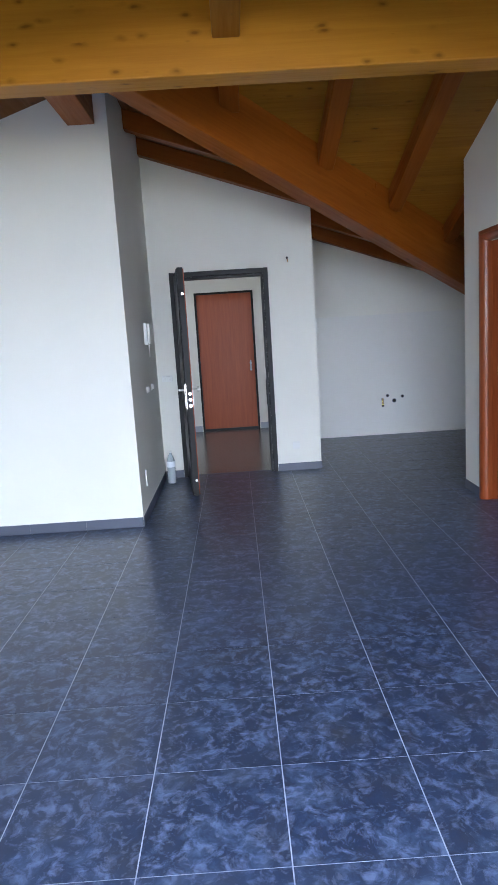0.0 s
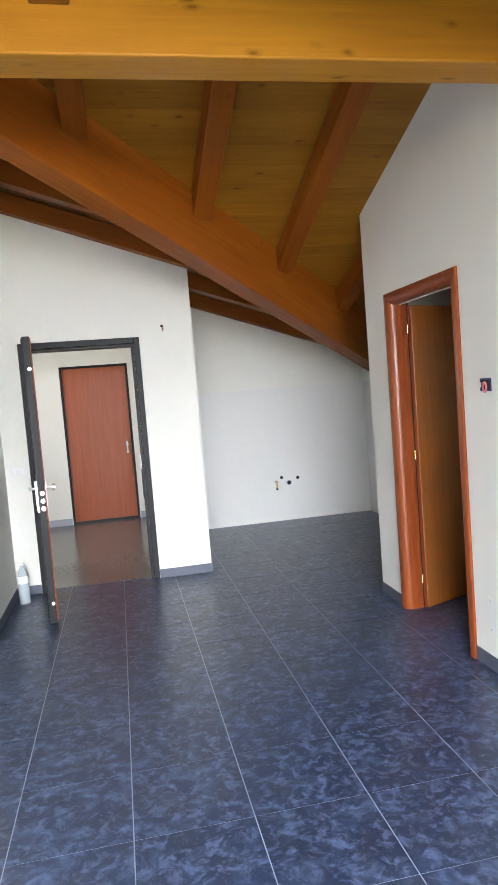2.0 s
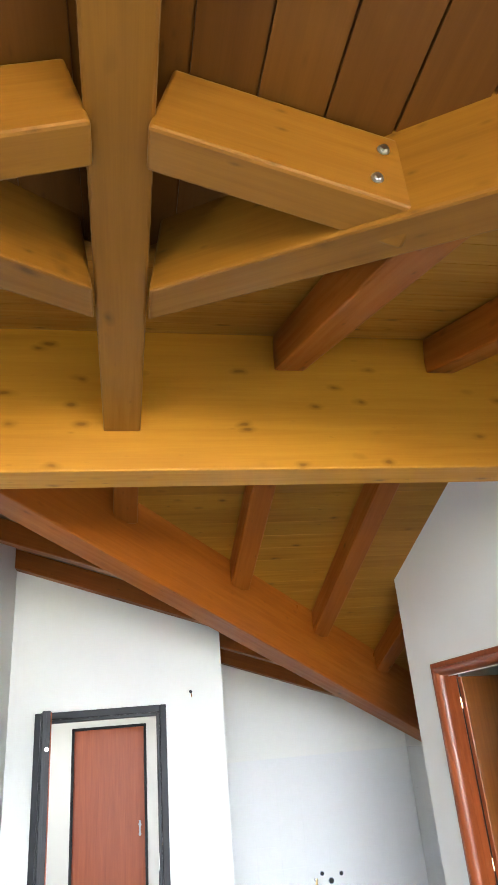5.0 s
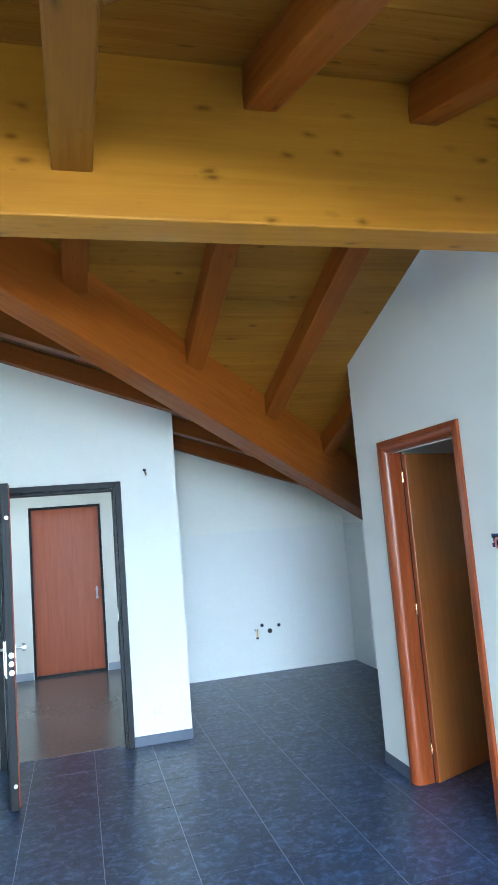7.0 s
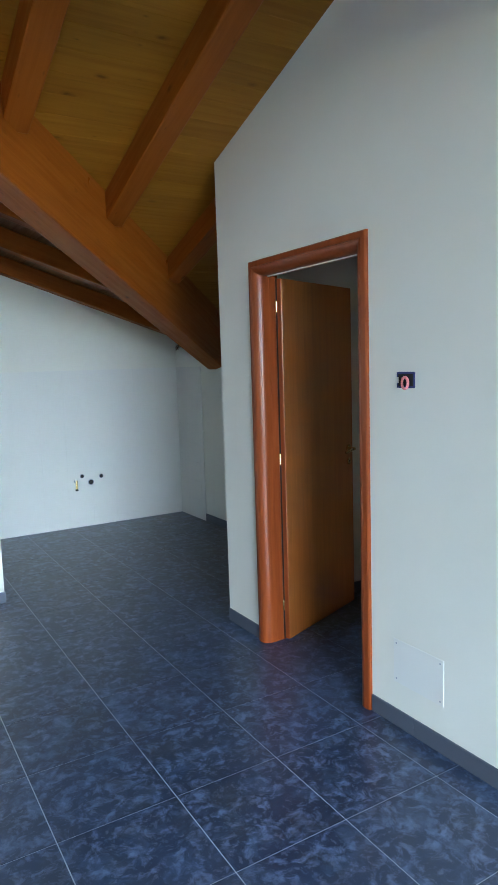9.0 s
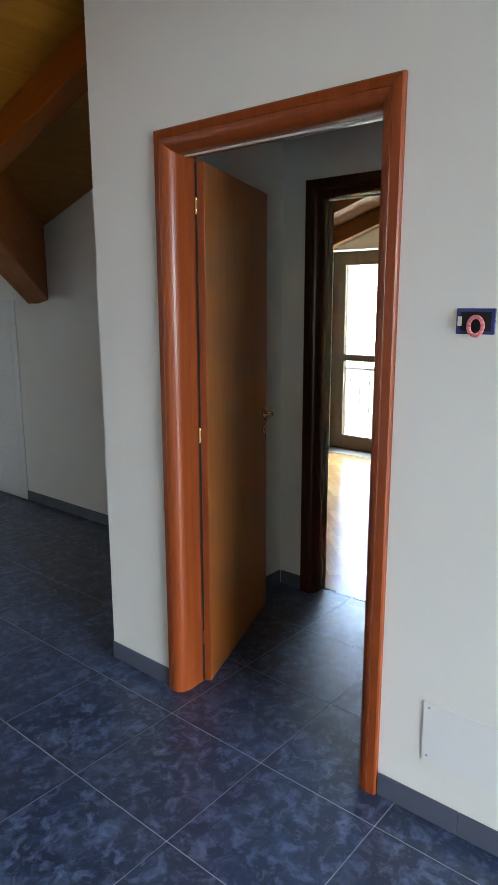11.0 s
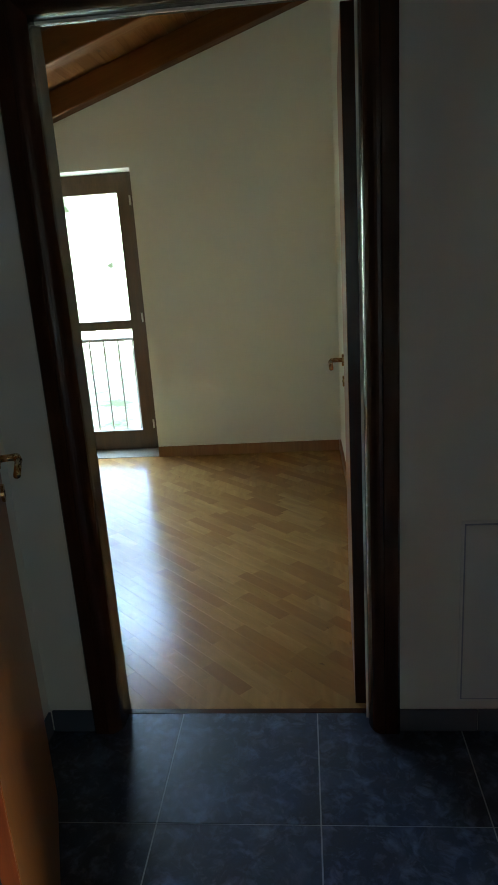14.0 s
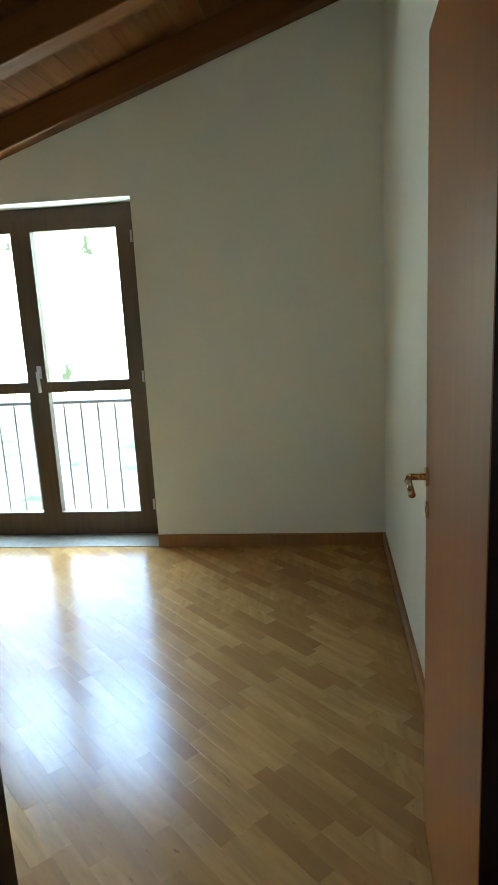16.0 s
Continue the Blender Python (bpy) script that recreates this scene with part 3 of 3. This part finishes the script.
lift = thing("door_4", pose(-0.63, 10.05, 0), "mahogany-panelled neighbour door in a dark frame", "door", kind="structure")
part("panel", box(0.03, 0.85, 0.02, 0.07, 0.032, 2.06, 0.002), M_REDDOOR, lift)
part("jamb", box(0, 0.03, -0.012, 0.1, 0, 2.09, 0.002), M_WENGE, lift)
part("jamb", box(0.85, 0.88, -0.012, 0.1, 0, 2.09, 0.002), M_WENGE, lift)
part("head_jamb", box(0.03, 0.85, -0.012, 0.1, 2.06, 2.09, 0.002), M_WENGE, lift)
part("sill", box(0.03, 0.85, 0.022, 0.1, 0.0, 0.03), M_WENGE, lift, "dark sill strip")
part("handle_plate", box(0.782, 0.802, 0.014, 0.02, 0.90, 1.05, 0.002), M_NICKEL, lift, "chrome handle plate")
part("knob", rod((0.792, 0.012, 1.01), (0.792, -0.045, 1.01), 0.017, sides=20), M_NICKEL, lift, "chrome knob")
part("cylinder", rod((0.792, 0.012, 0.91), (0.792, 0.0, 0.91), 0.016, sides=16), M_NICKEL, lift)

# ---- bedroom window ----
win = thing("window_1", pose(6.33, 5.855, 0), "brown wooden two-leaf balcony window", "window", kind="structure")
part("window_frame", box(0, 0.06, 0, 0.05, 0.0, 2.09), M_WINFRAME, win)
part("window_frame", box(0, 0.06, 1.48, 1.53, 0.0, 2.09), M_WINFRAME, win)
part("window_frame", box(0, 0.06, 0.05, 1.48, 2.03, 2.09), M_WINFRAME, win)
part("window_frame", box(0, 0.06, 0.05, 1.48, 0.0, 0.05), M_WINFRAME, win)
for a, b in ((0.05, 0.765), (0.765, 1.48)):
    g0, g1 = (0.165, 0.703) if a < 0.5 else (0.83, 1.368)
    bm = bmesh.new()
    for lo, hi, z0, z1 in ((a, g0, 0.05, 2.03), (g1, b, 0.05, 2.03), (g0, g1, 0.05, 0.162), (g0, g1, 0.968, 1.034), (g0, g1, 1.955, 2.03)):
        box(-0.012, 0.05, lo, hi, z0, z1, 0, bm)
    sash = part("sash", bm, M_WINFRAME, win, "brown wooden sash with a middle bar")
    for z0, z1 in ((0.162, 0.968), (1.034, 1.955)):
        pane = part("pane", box(0.018, 0.024, g0, g1, z0, z1), M_GLASS, sash)
        pane.visible_shadow = False

# ---- outdoors ----
M_MEADOW = material("dry_meadow", (0.4, 0.42, 0.28), 0.9)
n = Nodes(M_MEADOW)
g = n.noise(n.coords((1, 1, 1)), 0.35, 8, 0.7)
n.color(n.ramp(g, [(0.5, (0.46, 0.46, 0.36)), (0.62, (0.12, 0.2, 0.06))]))
ground = tagged(part("ground", box(-400, 400, -400, 400, -6.3, -6.0), M_MEADOW), "sunlit meadow around the house", "ground", kind="structure")
# far sheet that glows: daylight on hill and sky put in as emission
M_FAR = bpy.data.materials.new("glowing_hillside_sky")
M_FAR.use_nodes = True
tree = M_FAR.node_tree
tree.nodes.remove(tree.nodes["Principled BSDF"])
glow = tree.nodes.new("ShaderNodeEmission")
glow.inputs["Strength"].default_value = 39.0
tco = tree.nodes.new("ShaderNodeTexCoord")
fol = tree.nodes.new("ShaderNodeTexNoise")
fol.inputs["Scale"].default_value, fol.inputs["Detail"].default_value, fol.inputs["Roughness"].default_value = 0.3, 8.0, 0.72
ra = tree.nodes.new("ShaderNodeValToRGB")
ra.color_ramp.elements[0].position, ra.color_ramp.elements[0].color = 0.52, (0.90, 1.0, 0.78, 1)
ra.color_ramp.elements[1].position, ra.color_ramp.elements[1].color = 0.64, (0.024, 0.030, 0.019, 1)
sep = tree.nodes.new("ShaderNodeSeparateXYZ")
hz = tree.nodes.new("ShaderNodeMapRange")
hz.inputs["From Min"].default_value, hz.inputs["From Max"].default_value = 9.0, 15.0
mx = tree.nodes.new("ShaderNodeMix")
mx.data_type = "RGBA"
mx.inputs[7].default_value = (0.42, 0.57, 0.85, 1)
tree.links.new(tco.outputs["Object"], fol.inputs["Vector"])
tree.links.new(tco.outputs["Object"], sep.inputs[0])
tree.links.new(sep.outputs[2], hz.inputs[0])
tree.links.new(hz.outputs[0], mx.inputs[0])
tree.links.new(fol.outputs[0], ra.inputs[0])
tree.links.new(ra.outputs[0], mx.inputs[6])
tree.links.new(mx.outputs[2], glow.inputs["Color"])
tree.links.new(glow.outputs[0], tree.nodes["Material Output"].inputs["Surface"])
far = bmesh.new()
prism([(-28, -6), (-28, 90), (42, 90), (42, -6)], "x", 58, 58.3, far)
tagged(part("backdrop", far, M_FAR), "glowing sheet for the overexposed hillside and sky beyond the window", "backdrop", kind="structure")
# ---- bedroom window fittings ----
for z in (0.21, 1.05, 1.895):
    part("hinge", rod((-0.008, 0.072, z - 0.035), (-0.008, 0.072, z + 0.035), 0.008), M_CHROME, win, "satin window hinge")
bm = rod((-0.012, 0.745, 1.10), (-0.05, 0.745, 1.10), 0.009)
rod((-0.048, 0.745, 1.105), (-0.052, 0.738, 0.975), 0.0105, bm)
grip = part("handle", bm, M_CHROME, win, "silver window handle", True)
part("handle_plate", box(-0.02, -0.012, 0.73, 0.76, 1.06, 1.14, 0.002), M_CHROME, grip)
part("window_sill", box(-0.23, 0.13, 0.0, 1.53, -0.02, 0.004), M_SILL, win, "pale stone sill in the window reveal")
rail = thing("balcony_railing", pose(6.62, 5.7, -0.1), "painted steel railing outside the balcony window", "railing")
part("top_rail", box(-0.02, 0.02, 0, 1.9, 0.945, 0.97, 0.004), M_RAIL, rail)
part("bottom_rail", box(-0.012, 0.012, 0, 1.9, 0.15, 0.17, 0.002), M_RAIL, rail)
for k in range(16):
    y = 0.045 + 0.1205 * k
    part("baluster", rod((0, y, 0.16), (0, y, 0.946), 0.0065, sides=8), M_RAIL, rail)
for y in (0.0, 1.88):
    part("post", box(-0.018, 0.018, y, y + 0.03, -0.1, 0.945), M_RAIL, rail)
tagged(part("balcony_slab", box(6.46, 7.4, 5.4, 7.9, -0.32, -0.2), M_GROUT), "grey concrete balcony slab", "balcony", kind="structure")

# ---- wall fittings ----
wb = thing("wall_box", pose(1.92, 4.098, 1.52), "open blue electrical wall box with a pink conduit loop", "wall box")
part("frame", box(-0.004, 0.0, -0.052, 0.052, -0.033, 0.033, 0.002), M_BLUE, wb)
part("recess", box(-0.0055, -0.004, -0.042, 0.040, -0.024, 0.024), M_BLACK, wb, "black plate for the shaded inside of the box")
part("clip", box(-0.008, -0.0055, 0.036, 0.046, -0.012, 0.012), M_PLASTIC, wb)
bm = bmesh.new()
ring = [Vector((-0.008 - 0.006 * math.sin(a * 0.5), -0.004 + 0.02 * math.cos(a), -0.012 + 0.024 * math.sin(a))) for a in [math.pi * 2 * k / 14 for k in range(15)]]
for a, b in zip(ring, ring[1:]):
    rod(a, b, 0.0055, bm, 8)
part("conduit", bm, M_PINK, wb, "pink corrugated conduit loop", True)
hatch = thing("inspection_plate", pose(1.92, 4.035, 0.30), "white plastic access plate low on the wall", "wall plate")
cover = part("plate", box(-0.003, 0.0, -0.143, 0.143, -0.098, 0.098, 0.001), M_PLASTIC, hatch)
for y in (-0.125, 0.125):
    for z in (-0.08, 0.08):
        part("screw", rod((-0.003, y, z), (-0.0042, y, z), 0.004, sides=10), M_GROUT, cover)
panel = thing("wall_hatch", pose(3.05, 4.10, 0.41), "white access panel set in the vestibule wall", "wall panel")
part("frame", box(-0.006, 0.0, -0.175, 0.175, -0.30, 0.30, 0.002), M_PLASTIC, panel)
part("gap", box(-0.0075, -0.006, -0.166, 0.166, -0.291, 0.291), M_GROUT, panel)
part("door", box(-0.011, -0.0075, -0.162, 0.162, -0.287, 0.287, 0.002), M_PLASTIC, panel)
hook = thing("wall_hook", pose(0.518, 6.85, 2.205), "small dark cable end poking from the wall", "cable")
part("stub", rod((0, 0, 0), (0, -0.03, -0.004), 0.012, sides=10), M_BLACK, hook)
part("tail", rod((0, -0.024, 0), (0.006, -0.028, -0.045), 0.004, sides=8), M_BRASS, hook)
blank = thing("blank_plate", pose(0.52, 6.85, 0.27), "white blank cover plate on the wall", "wall plate")
part("plate", box(-0.04, 0.04, -0.006, 0, -0.04, 0.04, 0.003), M_PLASTIC, blank)

# kitchen water outlets
for x, z, r in ((1.935, 0.524, 0.022), (2.024, 0.454, 0.03), (2.135, 0.506, 0.022)):
    o = thing("water_outlet", pose(x, 8.74, z), "open dark pipe outlet in the tiled kitchen wall", "pipe outlet", "kitchen outlets")
    part("collar", rod((0, 0.002, 0), (0, -0.006, 0), r, sides=20), M_GROUT, o)
    part("bore", rod((0, -0.005, 0), (0, -0.008, 0), r * 0.8, sides=20), M_BLACK, o, "black disc for the shaded pipe bore")
gas = thing("gas_tap", pose(1.862, 8.74, 0.45), "small brass gas tap on the tiled kitchen wall", "tap")
part("body", rod((0, 0, 0.03), (0, -0.05, 0.03), 0.016), M_GROUT, gas)
part("stem", rod((0, -0.045, 0.045), (0, -0.045, -0.045), 0.011), M_BRASS, gas, "brass stem")
part("cap", rod((0, -0.045, -0.045), (0, -0.045, -0.065), 0.015), M_BLACK, gas)

# intercom, switches and socket beside the entrance
ic = thing("intercom", pose(-0.89, 6.12, 1.53), "white wall intercom with a handset and cord", "intercom")
part("base", box(0, 0.03, -0.045, 0.045, -0.10, 0.10, 0.006, segments=2), M_PLASTIC, ic)
bm = box(0.034, 0.055, -0.04, -0.005, -0.09, 0.09, 0.007, segments=2)
part("handset", bm, M_PLASTIC, ic, "white handset")
bm = bmesh.new()
pts = [Vector((0.035, 0.02 * math.cos(a), -0.10 - 0.11 * math.sin(a))) for a in [math.pi * k / 10 for k in range(11)]]
for a, b in zip(pts, pts[1:]):
    rod(a, b, 0.004, bm, 8)
part("cord", bm, M_PLASTIC, ic, "white curled cord", True)
for m in (pose(-0.89, 5.98, 1.03, 0, 0, 90), pose(-0.89, 6.32, 1.03, 0, 0, 90), pose(-0.79, 6.85, 1.06)):
    sw = thing("light_switch", m, "white light switch without its cover plate", "switch", "entrance switches")
    part("box", box(-0.055, 0.055, -0.004, 0.0, -0.033, 0.033, 0.002), M_PLASTIC, sw)
    seat = part("support", box(-0.05, 0.05, -0.016, -0.004, -0.024, 0.024, 0.002), M_PLASTIC, sw)
    for x in (-0.024, 0.0, 0.024):
        part("rocker", box(x - 0.011, x + 0.011, -0.022, -0.016, -0.02, 0.02, 0.002), M_PLASTIC, seat)
so = thing("wall_socket", pose(-0.89, 5.43, 0.33, 0, 0, 90), "narrow white wall socket low on the wall", "socket")
part("box", box(-0.03, 0.03, -0.003, 0.0, -0.07, 0.07, 0.001), M_GROUT, so)
part("plate", box(-0.03, 0.004, -0.012, -0.003, -0.066, 0.066, 0.002), M_PLASTIC, so)

# water bottle on the floor in the corner
M_PET = material("clear_plastic", (0.85, 0.93, 0.97), 0.1)
M_PET.node_tree.nodes["Principled BSDF"].inputs["Transmission Weight"].default_value = 0.6
M_PET.node_tree.nodes["Principled BSDF"].inputs["IOR"].default_value = 1.2
bottle = thing("water_bottle", pose(-0.80, 6.62, 0.001), "clear plastic water bottle standing in the corner", "bottle")
bm = bmesh.new()
rings = []
outline = [(0.0, 0.001), (0.04, 0.0), (0.044, 0.01)] + [(0.044 - 0.003 * (k % 2), 0.02 + 0.013 * k) for k in range(16)] + [(0.04, 0.24), (0.028, 0.275), (0.015, 0.30), (0.0135, 0.318)]
for r, z in outline:
    rings.append([bm.verts.new((max(r, 0.0005) * math.cos(2 * math.pi * k / 20), max(r, 0.0005) * math.sin(2 * math.pi * k / 20), z)) for k in range(20)])
for a, b in zip(rings, rings[1:]):
    for k in range(20):
        bm.faces.new((a[k], a[(k + 1) % 20], b[(k + 1) % 20], b[k]))
shell = part("body", bm, M_PET, bottle, "", True)
part("cap", rod((0, 0, 0.316), (0, 0, 0.335), 0.016, sides=16), M_PLASTIC, shell, "white screw cap")
bm = bmesh.new()
bmesh.ops.create_cone(bm, cap_ends=False, segments=20, radius1=0.0448, radius2=0.0448, depth=0.06, matrix=Matrix.Translation((0, 0, 0.2)))
part("label_band", bm, material("bottle_band", (0.75, 0.78, 0.82), 0.4), shell, "pale blue-white paper band", True)


# ---- skirting ----
def skirting(name, runs, mat, h, t, step, label, category="skirting"):
    """Straight lengths cut into pieces; each run: axis, fixed face, side it stands on, from, to."""
    base = thing(name, pose(0, 0, 0), label, category, kind="structure")
    for axis, at, side, a, b in runs:
        v = a
        while v < b - 0.005:
            e = min(v + step, b)
            if b - e < 0.05:
                e = b
            lo, hi = sorted((at + side * 0.0005, at + side * t))
            if axis == "y":
                part("skirting_piece", box(lo, hi, v + 0.001, e - 0.001, 0.0015, h, 0.0015), mat, base)
            else:
                part("skirting_piece", box(v + 0.001, e - 0.001, lo, hi, 0.0015, h, 0.0015), mat, base)
            v = e


skirting("baseboard", [
    ("y", 1.92, -1, -1.8, 4.318), ("y", 1.92, -1, 5.292, 5.66), ("x", 5.66, 1, 1.92, 3.05), ("y", 3.05, -1, 5.67, 8.16),
    ("x", 6.85, -1, -0.88, -0.69), ("x", 6.85, -1, 0.317, 0.78), ("y", 0.78, 1, 6.85, 6.95), ("y", -0.89, 1, 5.09, 6.84), ("x", 5.09, -1, -3.6, -0.89),
    ("x", 5.58, -1, 2.04, 3.04), ("y", 3.05, -1, 5.41, 5.57), ("y", 3.05, -1, 0.61, 4.45), ("y", 2.03, 1, 0.61, 4.3)], M_SKIRT, 0.08, 0.009, 0.45, "slate-grey tile skirting along the white walls")
skirting("baseboard_landing", [("x", 10.05, -1, -1.7, -0.64), ("x", 10.05, -1, 0.26, 0.6), ("y", 0.6, -1, 6.96, 10.04)], M_GROUT, 0.09, 0.009, 0.6, "grey stone skirting of the landing")
skirting("baseboard_bedroom", [("y", 6.10, -1, 4.47, 5.855), ("y", 6.10, -1, 7.385, 8.1), ("x", 4.456, 1, 3.2, 6.10), ("x", 8.1, -1, 3.16, 6.09), ("y", 3.156, 1, 5.45, 8.09)],
         M_WOODSKIRT, 0.08, 0.014, 3.0, "light brown wooden skirting in the bedroom")

# ---- kitchen wall tiles ----
clad = thing("kitchen_wall_tiles", pose(0, 0, 0), "glossy white wall tiles up to chest height in the kitchen", "wall tiles", kind="structure")
part("adhesive_bed", box(0.78, 3.05, 8.7432, 8.75, 0.0, 1.6), M_WALLTILE, clad)
part("adhesive_bed", box(3.0432, 3.05, 8.16, 8.7432, 0.0, 1.6), M_WALLTILE, clad)
wt = mesh_of(box(0.0003, 0.2497, -0.004, 0.0, 0.0003, 0.1997, 0.0005), "wall_tile", M_WALLTILE)
for k in range(8):
    for i in range(9):
        o = new("wall_tile", wt)
        o.parent, o.location = clad, (0.79 + 0.25 * i, 8.746, 0.2 * k)
    for i in range(2):
        o = new("wall_tile", wt)
        o.parent = clad
        o.matrix_local = pose(3.046, 8.74 - 0.25 * i, 0.2 * k, 0, 0, -90)

# ---- parquet ----
ca = math.cos(radians(45))
strip_w = 0.062
LENGTHS = (0.22, 0.27, 0.31, 0.36)
STRIPS = [mesh_of(box(-l / 2 + 0.0002, l / 2 - 0.0002, -strip_w / 2 + 0.0002, strip_w / 2 - 0.0002, -0.006, 0.0), "parquet_strip", M_PARQUET) for l in LENGTHS]
rng = random.Random(4)
field = bmesh.new()
for r in range(-60, 61):
    u = -4.2 + rng.uniform(0, 0.4)
    while u < 4.2:
        kind = rng.randrange(4)
        l = LENGTHS[kind]
        u += l / 2
        v = r * strip_w
        x, y = 4.75 + (u - v) * ca, 6.28 + (u + v) * ca
        u += l / 2
        if x < 2.85 or x > 6.4 or y < 4.1 or y > 8.4:
            continue
        quad = []
        for du, dv in ((-1, -1), (1, -1), (1, 1), (-1, 1)):
            a, b = du * (l / 2 - 0.0002), dv * (strip_w / 2 - 0.0002)
            quad.append((x + (a - b) * ca, y + (a + b) * ca))
        cut = clip(clip(clip(clip(quad, -1, 0, -3.152), 1, 0, 6.10), 0, -1, -4.456), 0, 1, 8.1)
        if len(cut) < 3:
            continue
        inside = all(3.152 <= p[0] <= 6.10 and 4.456 <= p[1] <= 8.1 for p in quad)
        if inside and x < 5.15 and y < 6.75:
            o = new("parquet_strip", STRIPS[kind])
            o.parent = wood_floor
            o.matrix_local = pose(x, y, 0, 0, 0, 45)
        else:
            prism(cut, "z", -0.006, 0.0, field)
strips = part("parquet_field", field, M_PARQUET_FIELD, wood_floor)
tagged(strips, kind="stuff")
# ---- floor tiles ----
P = 0.4475
me = mesh_of(box(0.0021, P - 0.0021, 0.0021, P - 0.0021, -0.008, 0.0), "tile", M_TILE)
for i in range(-8, 7):
    for j in range(-9, 15):
        x, y = P * i, 2.02 + P * j
        if y > 5.0 and x < -0.95 or y > 6.8 and x < 0.4:
            continue
        t = new("tile", me)
        t.location = (x, y, 0)
        t.parent = floor
